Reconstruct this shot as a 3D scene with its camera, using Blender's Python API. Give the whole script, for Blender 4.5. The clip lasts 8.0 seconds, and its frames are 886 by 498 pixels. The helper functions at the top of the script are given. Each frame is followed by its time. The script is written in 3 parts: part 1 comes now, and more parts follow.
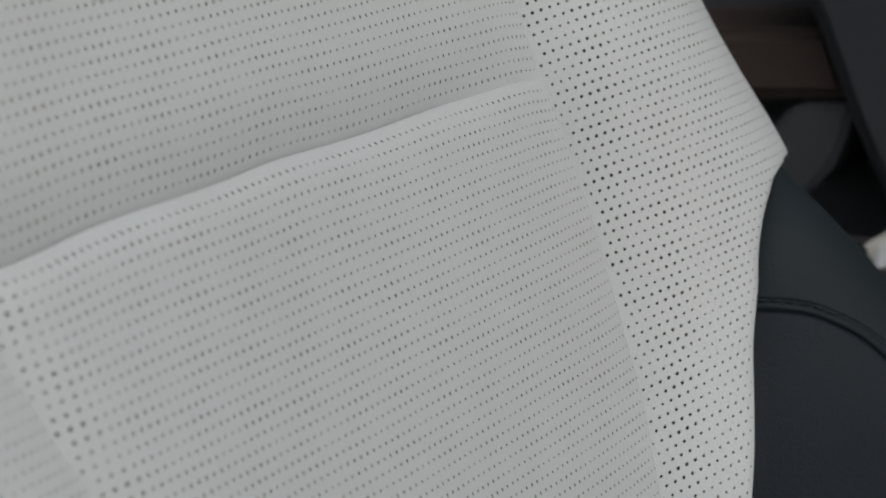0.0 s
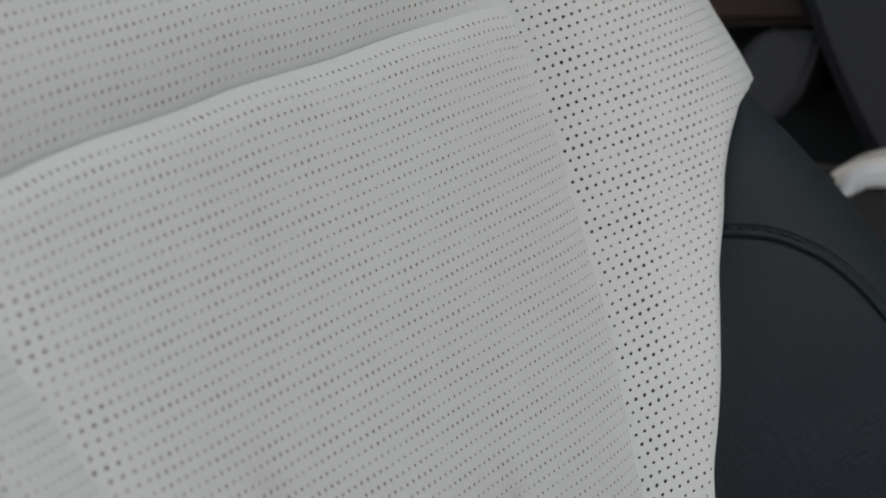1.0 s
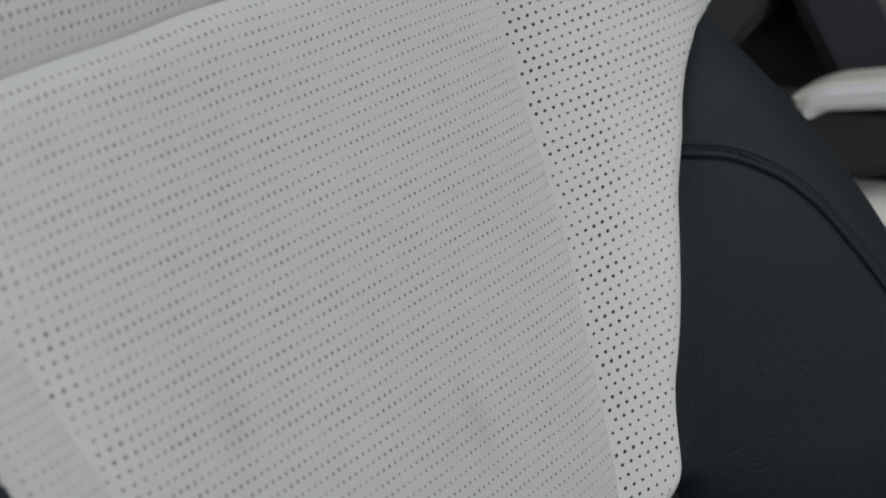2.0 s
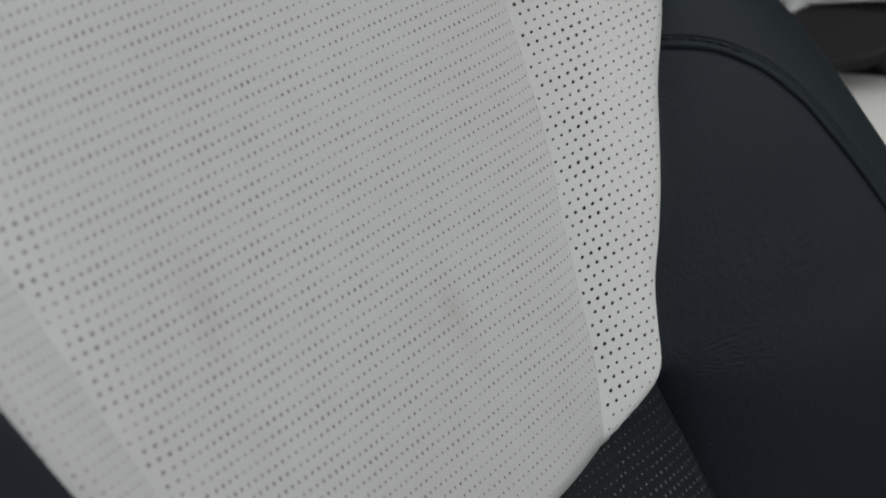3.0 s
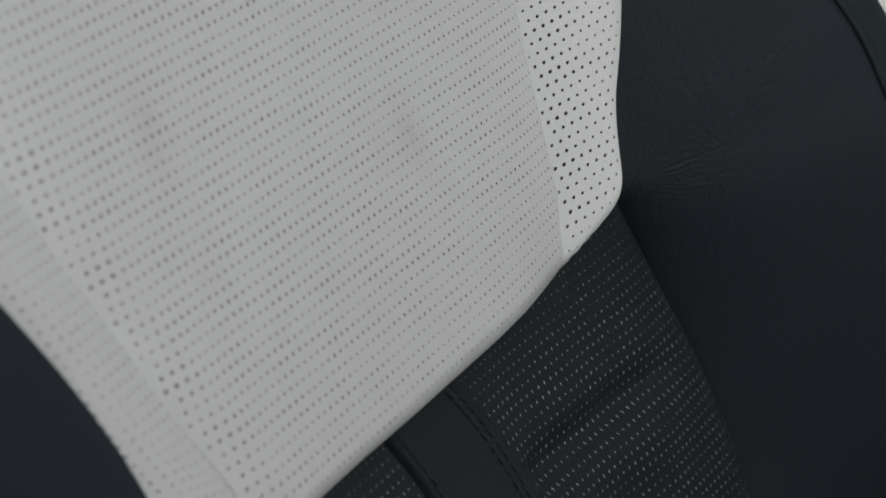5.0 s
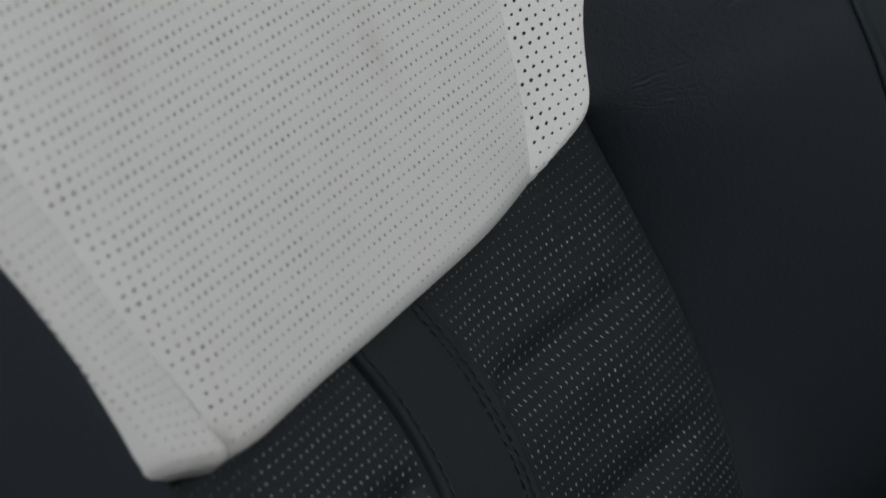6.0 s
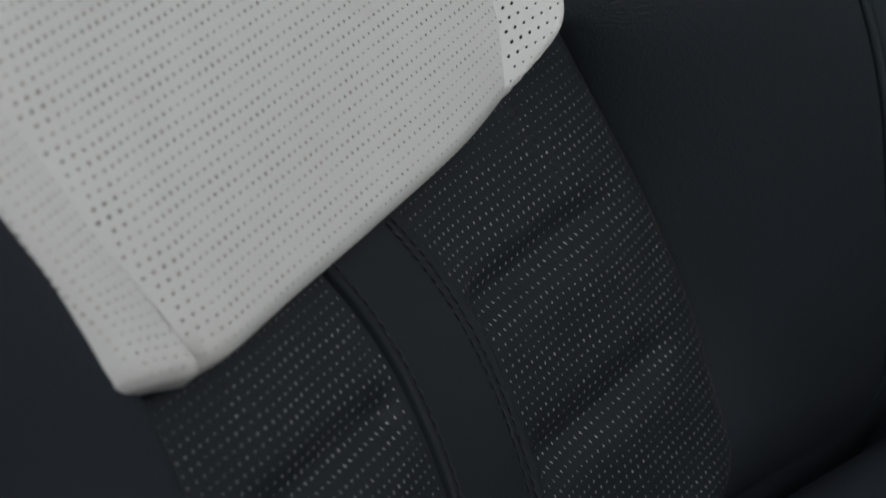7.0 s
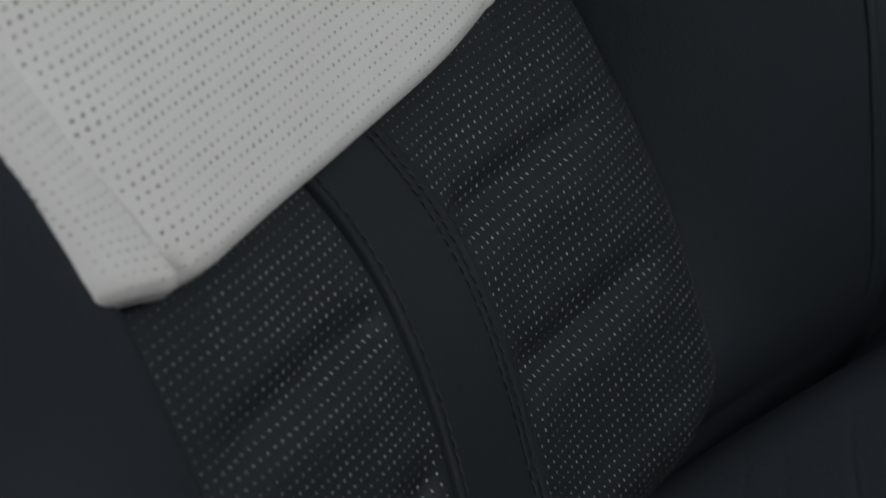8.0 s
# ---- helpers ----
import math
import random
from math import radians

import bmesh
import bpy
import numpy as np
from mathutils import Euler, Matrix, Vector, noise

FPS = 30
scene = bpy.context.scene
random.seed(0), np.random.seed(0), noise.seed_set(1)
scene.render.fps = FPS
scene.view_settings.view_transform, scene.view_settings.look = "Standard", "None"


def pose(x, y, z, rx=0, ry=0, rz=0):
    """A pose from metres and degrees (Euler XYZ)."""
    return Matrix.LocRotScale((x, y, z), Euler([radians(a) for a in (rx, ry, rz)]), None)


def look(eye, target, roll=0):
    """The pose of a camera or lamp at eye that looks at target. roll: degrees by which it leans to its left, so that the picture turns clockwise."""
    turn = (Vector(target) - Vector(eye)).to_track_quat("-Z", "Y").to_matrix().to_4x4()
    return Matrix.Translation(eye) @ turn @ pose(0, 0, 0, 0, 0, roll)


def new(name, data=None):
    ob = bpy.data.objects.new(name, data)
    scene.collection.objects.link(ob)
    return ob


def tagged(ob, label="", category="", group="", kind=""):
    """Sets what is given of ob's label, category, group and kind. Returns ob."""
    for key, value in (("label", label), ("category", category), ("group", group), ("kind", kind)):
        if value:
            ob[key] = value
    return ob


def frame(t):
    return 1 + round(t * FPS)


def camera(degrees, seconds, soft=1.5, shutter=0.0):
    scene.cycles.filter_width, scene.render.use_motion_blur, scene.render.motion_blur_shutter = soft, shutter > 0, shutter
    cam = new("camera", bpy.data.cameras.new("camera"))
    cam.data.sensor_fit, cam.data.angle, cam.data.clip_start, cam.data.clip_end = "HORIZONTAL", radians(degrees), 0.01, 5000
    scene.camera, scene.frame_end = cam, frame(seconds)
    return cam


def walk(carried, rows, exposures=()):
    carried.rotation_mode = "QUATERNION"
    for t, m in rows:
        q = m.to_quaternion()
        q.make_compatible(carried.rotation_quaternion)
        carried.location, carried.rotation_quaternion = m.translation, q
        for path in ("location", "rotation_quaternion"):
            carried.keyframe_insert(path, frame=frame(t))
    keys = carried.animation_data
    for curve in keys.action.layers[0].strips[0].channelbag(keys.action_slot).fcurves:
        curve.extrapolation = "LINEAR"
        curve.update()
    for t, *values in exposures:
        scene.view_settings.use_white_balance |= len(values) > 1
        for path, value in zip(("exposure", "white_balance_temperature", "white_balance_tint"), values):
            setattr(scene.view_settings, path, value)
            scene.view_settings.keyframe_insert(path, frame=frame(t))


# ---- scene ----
cam = camera(17.0, 8.0, soft=1.8)
cam.data.dof.use_dof = True
cam.data.dof.focus_distance = 0.875
cam.data.dof.aperture_fstop = 18.0

PATH = [
    (0, (-0.7020, -0.2131, 0.8355), (0.8617, 0.5791, 0.4265), 0.02),
    (0.5, (-0.7003, -0.2135, 0.8341), (0.8602, 0.5749, 0.4060), 0.02),
    (1, (-0.6992, -0.2143, 0.8325), (0.8636, 0.5589, 0.3854), -0.12),
    (2.5, (-0.6984, -0.2206, 0.8235), (0.8586, 0.5295, 0.3203), -1.05),
    (3, (-0.6921, -0.2207, 0.8200), (0.8571, 0.5242, 0.2858), -1.04),
    (3.5, (-0.6824, -0.2194, 0.8164), (0.8576, 0.5226, 0.2528), -0.99),
    (4, (-0.6757, -0.2186, 0.8132), (0.8571, 0.5207, 0.2267), -0.96),
    (5.5, (-0.6731, -0.2212, 0.8103), (0.8454, 0.4902, 0.1559), -1.23),
    (6, (-0.6698, -0.2226, 0.8090), (0.8419, 0.4817, 0.1316), -1.25),
    (6.5, (-0.6683, -0.2238, 0.8072), (0.8373, 0.4727, 0.1086), -1.29),
    (7, (-0.6673, -0.2247, 0.8052), (0.8317, 0.4645, 0.0854), -1.30),
    (7.5, (-0.6658, -0.2251, 0.8037), (0.8253, 0.4573, 0.0613), -1.32),
    (8, (-0.6643, -0.2260, 0.8029), (0.8175, 0.4505, 0.0370), -1.26),
]
walk(cam, [(t, look(eye, target, roll)) for t, eye, target, roll in PATH], [(0, -0.25), (3, -0.23), (5.5, -0.19), (8, -0.18)])

# ---- light ----
world = bpy.data.worlds.new("overcast_sky")
scene.world = world
world.use_nodes = True
wn = world.node_tree.nodes
sky = wn.new("ShaderNodeTexSky")
sky.sky_type = "NISHITA"
sky.sun_disc = False
sky.sun_elevation, sky.sun_rotation = radians(42), radians(209)
sky.air_density, sky.dust_density, sky.ozone_density = 1.0, 4.0, 1.0
soft_sky = wn.new("ShaderNodeHueSaturation")
soft_sky.inputs["Saturation"].default_value = 0.34
world.node_tree.links.new(sky.outputs[0], soft_sky.inputs["Color"])
world.node_tree.links.new(soft_sky.outputs[0], wn["Background"].inputs[0])
wn["Background"].inputs[1].default_value = 0.12

sun_data = bpy.data.lights.new("sun", "SUN")
sun_data.energy, sun_data.angle, sun_data.color = 0.50, radians(60), (1.0, 0.975, 0.945)
sun = new("sun", sun_data)
sun.matrix_world = look((-1.22, -2.2, 2.8), (0, 0, 0.5))


# ---- materials ----
def principled(name, colour, rough, metal=0.0, spec=0.5):
    m = bpy.data.materials.new(name)
    m.use_nodes = True
    b = m.node_tree.nodes["Principled BSDF"]
    b.inputs["Base Color"].default_value = (*colour, 1)
    b.inputs["Roughness"].default_value = rough
    b.inputs["Metallic"].default_value = metal
    b.inputs["Specular IOR Level"].default_value = spec
    return m


def surfaced(name, colour, other, rough, spread, grain, bump, stain=9.0, spec=0.5, fold=0.0):
    """A material with blotches of a second colour, uneven gloss and a fine grain in relief."""
    m = principled(name, colour, rough, spec=spec)
    n, link = m.node_tree.nodes, m.node_tree.links.new
    b = n["Principled BSDF"]
    where = n.new("ShaderNodeTexCoord")
    blotch = n.new("ShaderNodeTexNoise")
    blotch.inputs["Scale"].default_value, blotch.inputs["Detail"].default_value = stain, 5
    link(where.outputs["Object"], blotch.inputs["Vector"])
    mix = n.new("ShaderNodeMix")
    mix.data_type = "RGBA"
    mix.inputs[6].default_value, mix.inputs[7].default_value = (*colour, 1), (*other, 1)
    ramp = n.new("ShaderNodeMapRange")
    ramp.inputs["From Min"].default_value, ramp.inputs["From Max"].default_value = 0.35, 0.7
    link(blotch.outputs["Fac"], ramp.inputs["Value"])
    link(ramp.outputs[0], mix.inputs[0])
    link(mix.outputs[2], b.inputs["Base Color"])
    gloss = n.new("ShaderNodeMapRange")
    gloss.inputs["To Min"].default_value, gloss.inputs["To Max"].default_value = rough - spread, rough + spread
    link(blotch.outputs["Fac"], gloss.inputs["Value"])
    link(gloss.outputs[0], b.inputs["Roughness"])
    pebble = n.new("ShaderNodeTexVoronoi")
    pebble.inputs["Scale"].default_value = grain
    link(where.outputs["Object"], pebble.inputs["Vector"])
    fine = n.new("ShaderNodeTexNoise")
    fine.inputs["Scale"].default_value, fine.inputs["Detail"].default_value = grain * 0.35, 6
    link(where.outputs["Object"], fine.inputs["Vector"])
    both = n.new("ShaderNodeMath")
    both.operation = "MULTIPLY_ADD"
    both.inputs[1].default_value = 0.5
    link(pebble.outputs["Distance"], both.inputs[0])
    link(fine.outputs["Fac"], both.inputs[2])
    relief = n.new("ShaderNodeBump")
    relief.inputs["Strength"].default_value, relief.inputs["Distance"].default_value = bump, 0.0004
    link(both.outputs[0], relief.inputs["Height"])
    last = relief
    if fold:
        wave = n.new("ShaderNodeTexNoise")
        wave.inputs["Scale"].default_value, wave.inputs["Detail"].default_value = 28, 3
        wave.inputs["Distortion"].default_value = 0.6
        link(where.outputs["Object"], wave.inputs["Vector"])
        last = n.new("ShaderNodeBump")
        last.inputs["Strength"].default_value, last.inputs["Distance"].default_value = fold, 0.003
        link(wave.outputs["Fac"], last.inputs["Height"])
        link(relief.outputs[0], last.inputs["Normal"])
    link(last.outputs[0], b.inputs["Normal"])
    return m


WHITE = surfaced("white_leather", (0.551, 0.581, 0.585), (0.527, 0.549, 0.549), 0.52, 0.06, 1500, 0.5, 11, 0.4, 0.035)


def brown_marks(m, spots):
    """Soft brownish marks at the given places: centre, sideways and upright reach, strength."""
    n, link = m.node_tree.nodes, m.node_tree.links.new
    b = n["Principled BSDF"]
    under = b.inputs["Base Color"].links[0].from_socket
    where = n.new("ShaderNodeTexCoord")
    patchy = n.new("ShaderNodeTexNoise")
    patchy.inputs["Scale"].default_value, patchy.inputs["Detail"].default_value = 140, 4
    link(where.outputs["Object"], patchy.inputs["Vector"])
    for (x, y, z), wide, tall, strong in spots:
        place = n.new("ShaderNodeVectorMath")
        place.operation = "SUBTRACT"
        place.inputs[1].default_value = (x, y, z)
        link(where.outputs["Object"], place.inputs[0])
        scale = n.new("ShaderNodeVectorMath")
        scale.operation = "MULTIPLY"
        scale.inputs[1].default_value = (1 / wide, 0.3 / tall, 1 / tall)
        link(place.outputs[0], scale.inputs[0])
        far = n.new("ShaderNodeVectorMath")
        far.operation = "LENGTH"
        link(scale.outputs[0], far.inputs[0])
        near = n.new("ShaderNodeMapRange")
        near.interpolation_type = "SMOOTHSTEP"
        near.inputs["From Min"].default_value, near.inputs["From Max"].default_value = 1.0, 0.0
        near.inputs["To Max"].default_value = strong * 2
        link(far.outputs["Value"], near.inputs["Value"])
        amount = n.new("ShaderNodeMath")
        amount.operation = "MULTIPLY"
        link(near.outputs[0], amount.inputs[0])
        link(patchy.outputs["Fac"], amount.inputs[1])
        mix = n.new("ShaderNodeMix")
        mix.data_type = "RGBA"
        mix.inputs[7].default_value = (0.30, 0.27, 0.24, 1)
        link(amount.outputs[0], mix.inputs[0])
        link(under, mix.inputs[6])
        under = mix.outputs[2]
    link(under, b.inputs["Base Color"])


# Rubbed smudges, and a low wide mark that darkens the hem's left corner.
brown_marks(WHITE, [((-0.087, 0.136, 0.588), 0.014, 0.022, 0.16), ((-0.112, 0.103, 0.494), 0.045, 0.013, 0.16), ((0.029, 0.1218, 0.551), 0.014, 0.020, 0.22), ((0.012, 0.124, 0.556), 0.010, 0.016, 0.09), ((-0.085, 0.123, 0.553), 0.013, 0.018, 0.08)])
HOLE = surfaced("perforation_floor", (0.030, 0.027, 0.025), (0.02, 0.018, 0.017), 0.9, 0.05, 800, 0.3, 60)
WALL = surfaced("cut_leather_edge", (0.36, 0.345, 0.325), (0.30, 0.285, 0.27), 0.85, 0.05, 800, 0.3, 60)
DARK = surfaced("blue_black_leather", (0.0163, 0.0214, 0.0278), (0.0144, 0.0190, 0.0243), 0.60, 0.05, 1300, 0.6, 14, 0.16, 0.07)
INSERT = surfaced("insert_leather", (0.0130, 0.0178, 0.0214), (0.0114, 0.0156, 0.0187), 0.56, 0.05, 1300, 0.35, 14, 0.22, 0.05)
SIDE = surfaced("black_green_leather", (0.0166, 0.0240, 0.0284), (0.0144, 0.0208, 0.0246), 0.60, 0.05, 1300, 0.3, 14, 0.16, 0.05)
DOT = surfaced("pale_backing_cloth", (0.34, 0.355, 0.355), (0.26, 0.27, 0.27), 0.8, 0.05, 900, 0.3, 40)
THREAD = surfaced("black_thread", (0.024, 0.030, 0.036), (0.028, 0.034, 0.041), 0.7, 0.05, 3000, 0.6, 90, 0.15)
CARPET = surfaced("charcoal_carpet", (0.03, 0.03, 0.032), (0.02, 0.02, 0.022), 0.95, 0.03, 500, 0.9, 25)
# Opaque near-black gloss for the light-blocking pane over the far door.
BLACKOUT = principled("opaque_black_gloss", (0.010, 0.012, 0.012), 0.08)
LINER = surfaced("grey_headliner", (0.42, 0.41, 0.39), (0.38, 0.37, 0.35), 0.9, 0.03, 700, 0.4, 6)
TRIM = surfaced("black_plastic", (0.020, 0.023, 0.028), (0.025, 0.027, 0.031), 0.5, 0.08, 900, 0.4, 12)
GRAPHITE = surfaced("graphite_plastic", (0.036, 0.036, 0.039), (0.030, 0.030, 0.033), 0.55, 0.06, 700, 0.3, 9)
BROWN = surfaced("brown_wood_veneer", (0.050, 0.034, 0.028), (0.037, 0.026, 0.022), 0.75, 0.06, 200, 0.1, 16)
PILLAR = surfaced("blue_grey_plastic", (0.042, 0.045, 0.054), (0.036, 0.038, 0.046), 0.55, 0.06, 700, 0.3, 9)
GREY = surfaced("grey_plastic", (0.060, 0.063, 0.070), (0.050, 0.053, 0.060), 0.5, 0.06, 700, 0.3, 9)
IVORY = surfaced("ivory_leather", (0.72, 0.71, 0.66), (0.66, 0.65, 0.60), 0.4, 0.06, 1200, 0.2, 9)
PALE = surfaced("pale_painted_sill", (0.90, 0.92, 0.90), (0.87, 0.89, 0.87), 0.35, 0.05, 300, 0.1, 5)
CHROME = surfaced("silver_paint", (0.84, 0.87, 0.90), (0.80, 0.83, 0.86), 0.3, 0.05, 400, 0.1, 8)

# ---- the seat's own frame: u across, d into the backrest, h up along it ----
RECLINE = radians(22.0)
FOOT = Vector((-0.04, 0.0, 0.25))


def seat_points(u, d, h):
    u, d, h = np.broadcast_arrays(*[np.asarray(v, float) for v in (u, d, h)])
    c, s = math.cos(RECLINE), math.sin(RECLINE)
    return np.stack([u + FOOT.x, d * c + h * s + FOOT.y, h * c - d * s + FOOT.z], -1)


def spline(xs, ys):
    """A smooth curve through a few given values, straight beyond its ends."""
    xs, ys = np.array(xs, float), np.array(ys, float)
    m = np.gradient(ys, xs)

    def value(x):
        x = np.asarray(x, float)
        i = np.clip(np.searchsorted(xs, x) - 1, 0, len(xs) - 2)
        w = xs[i + 1] - xs[i]
        t = np.clip((x - xs[i]) / w, 0, 1)
        y = ((2 * t**3 - 3 * t**2 + 1) * ys[i] + (t**3 - 2 * t**2 + t) * w * m[i]
             + (3 * t**2 - 2 * t**3) * ys[i + 1] + (t**3 - t**2) * w * m[i + 1])
        return y + np.where(x < xs[0], (x - xs[0]) * m[0], 0) + np.where(x > xs[-1], (x - xs[-1]) * m[-1], 0)
    return value


def smooth(x):
    x = np.clip(x, 0, 1)
    return x * x * (3 - 2 * x)


def bell(x, width):
    return np.exp(-((x / width) ** 2))


def lip(gap, radius, depth):
    """How far a padded edge falls back at a distance from it."""
    return depth * np.clip(1 - gap / radius, 0, 1) ** 2.2


def ripple(x, y, size, seed):
    """Smooth uneven waves between about -1 and 1, of one size."""
    rng = random.Random(seed)
    total = 0.0
    for k in range(7):
        a, f, p = rng.uniform(0, 6.28), rng.uniform(0.6, 1.5) * 6.28 / size, rng.uniform(0, 6.28)
        total = total + np.sin((x * math.cos(a) + y * math.sin(a)) * f + p)
    return total / 3.2


def mesh_object(name, verts, faces, mats, index=None, parent=None, label="", flat=False):
    me = bpy.data.meshes.new(name)
    me.from_pydata([tuple(v) for v in verts], [], faces)
    for m in mats:
        me.materials.append(m)
    if index is not None:
        me.polygons.foreach_set("material_index", np.array(index, np.int32))
    me.polygons.foreach_set("use_smooth", np.full(len(me.polygons), not flat))
    me.update()
    ob = new(name, me)
    if parent:
        ob.parent = parent
    return tagged(ob, label)


def grid_object(name, pts, mat, parent=None, label="", thick=0.0):
    """A sheet over a grid of points (rows, columns, 3)."""
    r, c = pts.shape[:2]
    i = np.arange(r * c).reshape(r, c)
    faces = np.stack([i[:-1, :-1], i[:-1, 1:], i[1:, 1:], i[1:, :-1]], -1).reshape(-1, 4).tolist()
    ob = mesh_object(name, pts.reshape(-1, 3), faces, [mat], None, parent, label)
    if thick:
        sol = ob.modifiers.new("thickness", "SOLIDIFY")
        sol.thickness, sol.offset = thick, -1
    return ob


def motif(i, j):
    """The perforation's size rises and falls in clusters along and across the rows."""
    return 0.5 + 0.5 * np.cos(2 * np.pi * (i / 11.0 + j / 13.0)) * np.cos(2 * np.pi * (j / 6.5 - i / 23.0))


def perforated(name, where, left, right, low, high, pitch, hole, depth, mats, parent, label, fade=None, stretch=1.0, squeeze=1.0, origin=None, lean=None, fan=None):
    """Leather punched with rows of round holes. where(a, h) gives places; left(h), right(h) bound each row; fade(a, h) shrinks holes, stretch makes them tall, squeeze brings columns closer; rows are counted from origin, lean(h) moves the columns sideways and fan(h) spreads them."""
    first = origin if origin is not None else low
    edges = first + pitch * np.arange(math.ceil((low - first) / pitch - 1e-6), math.floor((high - first) / pitch + 1e-6) + 1)
    edges = np.concatenate([[low], edges[(edges > low + 0.25 * pitch) & (edges < high - 0.25 * pitch)], [high]])
    rows = len(edges) - 1
    hs = np.empty(2 * rows + 1)
    hs[::2], hs[1::2] = edges, (edges[1:] + edges[:-1]) / 2
    a0, a1 = left(hs), right(hs)
    step = pitch * squeeze
    off = lean(hs) if lean else 0 * hs
    wide = step * (fan(hs) if fan else 1 + 0 * hs)
    i0 = int(np.floor(((a0 - off) / wide).min())) - 1
    n = int(np.ceil(((a1 - off) / wide).max())) + 1 - i0
    cols = i0 + np.arange(2 * n + 1) / 2.0
    raw = off[:, None] + cols[None] * wide[:, None]
    H = hs[:, None] + 0 * raw
    A = np.clip(raw, a0[:, None], a1[:, None])
    grid = where(A, H)
    gid = np.arange(A.size).reshape(A.shape)
    verts = [grid.reshape(-1, 3)]
    count = A.size
    faces, index = [], []
    ring = np.arange(8) * math.pi / 4
    px, py = np.cos(ring + math.pi * 1.25), np.sin(ring + math.pi * 1.25)
    around = ((0, 0), (0, 1), (0, 2), (1, 2), (2, 2), (2, 1), (2, 0), (1, 0))
    room = hole * 1.5
    centres = []
    for j in range(rows):
        k = 2 * j
        lo, hi = max(a0[k : k + 3]), min(a1[k : k + 3])
        mids = raw[k : k + 3, 1::2]
        full = (mids.min(0) - room >= lo) & (mids.max(0) + room <= hi) & (edges[j + 1] - edges[j] > 0.7 * pitch)
        part = (raw[k : k + 3, 2::2].max(0) > a0[k : k + 3].min()) & (raw[k : k + 3, 0:-2:2].min(0) < a1[k : k + 3].max())
        for i in np.nonzero(full | part)[0]:
            loop = [int(gid[k + b, 2 * i + a]) for b, a in around]
            if full[i]:
                centres.append((i, j, loop))
            else:
                faces.append(tuple(loop[q] for q in (0, 2, 3, 4, 6, 7)))
                index.append(0)
    ii = np.array([c[0] for c in centres]) + i0
    jj = np.array([c[1] for c in centres])
    ca = raw[2 * jj + 1, 2 * (ii - i0) + 1]
    ch = hs[2 * jj + 1]
    rad = hole * (0.76 + 0.46 * motif(ii, jj))
    if fade is not None:
        rad = rad * fade(ca, ch)
    rad = np.clip(rad, 0.00012, pitch * 0.42)
    ra = ca[:, None] + rad[:, None] * px / stretch
    rh = ch[:, None] + rad[:, None] * py * stretch
    top = where(ra, rh)
    e = 0.0004
    du = where(ca + e, ch) - where(ca - e, ch)
    dh = where(ca, ch + e) - where(ca, ch - e)
    nor = np.cross(du, dh)
    nor /= np.linalg.norm(nor, axis=1, keepdims=True) + 1e-12
    if nor[:, 1].mean() > 0:
        nor = -nor
    below = top - nor[:, None, :] * depth
    m = len(centres)
    verts += [top.reshape(-1, 3), top.reshape(-1, 3), below.reshape(-1, 3)]
    b0, b1, b2 = count, count + 8 * m, count + 16 * m
    for c, (_, _, loop) in enumerate(centres):
        r0, r1, r2 = b0 + 8 * c, b1 + 8 * c, b2 + 8 * c
        for q in range(8):
            w = (q + 1) % 8
            faces.append((loop[q], loop[w], r0 + w, r0 + q))
            faces.append((r1 + q, r1 + w, r2 + w, r2 + q))
            index += [0, 1]
        faces.append(tuple(range(r2, r2 + 8)))
        index.append(len(mats) - 1)
    return mesh_object(name, np.concatenate(verts), faces, mats, index, parent, label)


def part(name, bm, material, parent, label=""):
    me = bpy.data.meshes.new(name)
    bmesh.ops.recalc_face_normals(bm, faces=bm.faces)
    bm.to_mesh(me)
    bm.free()
    me.materials.append(material)
    me.polygons.foreach_set("use_smooth", np.full(len(me.polygons), True))
    ob = new(name, me)
    ob.parent = parent
    return tagged(ob, label)


def empty(name, label, category, group=""):
    return tagged(new(name), label, category, group)

# ---- the car seat ----
seat = empty("car_seat", "two-tone car seat with white perforated leather over black leather", "car seat")

CREASE, HEM, CROWN = 0.4635, 0.2586, 0.640
seam_right = spline((0.250, 0.267, 0.2735, 0.2835, 0.295, 0.312, 0.3296, 0.347, 0.365, 0.383, 0.4012, 0.4204, 0.44, 0.46, 0.49, 0.56, 0.64),
                    (0.124, 0.1326, 0.1357, 0.1408, 0.1450, 0.1508, 0.1558, 0.1612, 0.1662, 0.1706, 0.1736, 0.1755, 0.1752, 0.1738, 0.1742, 0.170, 0.158))
seam_left = spline((0.25, 0.262, 0.2788, 0.2954, 0.3103, 0.324, 0.3352, 0.3457, 0.3577, 0.372, 0.3854, 0.3993, 0.4182, 0.4309, 0.46, 0.50, 0.56, 0.64),
                   (-0.0575, -0.0606, -0.0663, -0.0737, -0.0795, -0.0840, -0.0885, -0.0930, -0.0970, -0.1018, -0.1064, -0.1112, -0.1190, -0.1233, -0.1325, -0.1430, -0.152, -0.150))
hem_line = spline((-0.06, 0.0, 0.06, 0.13), (-0.0008, -0.0003, 0.0002, 0.003))


def hem_roll(gap, radius):
    g = np.clip(gap, 0, radius)
    return radius - np.sqrt(np.maximum(radius**2 - (radius - g) ** 2, 0))


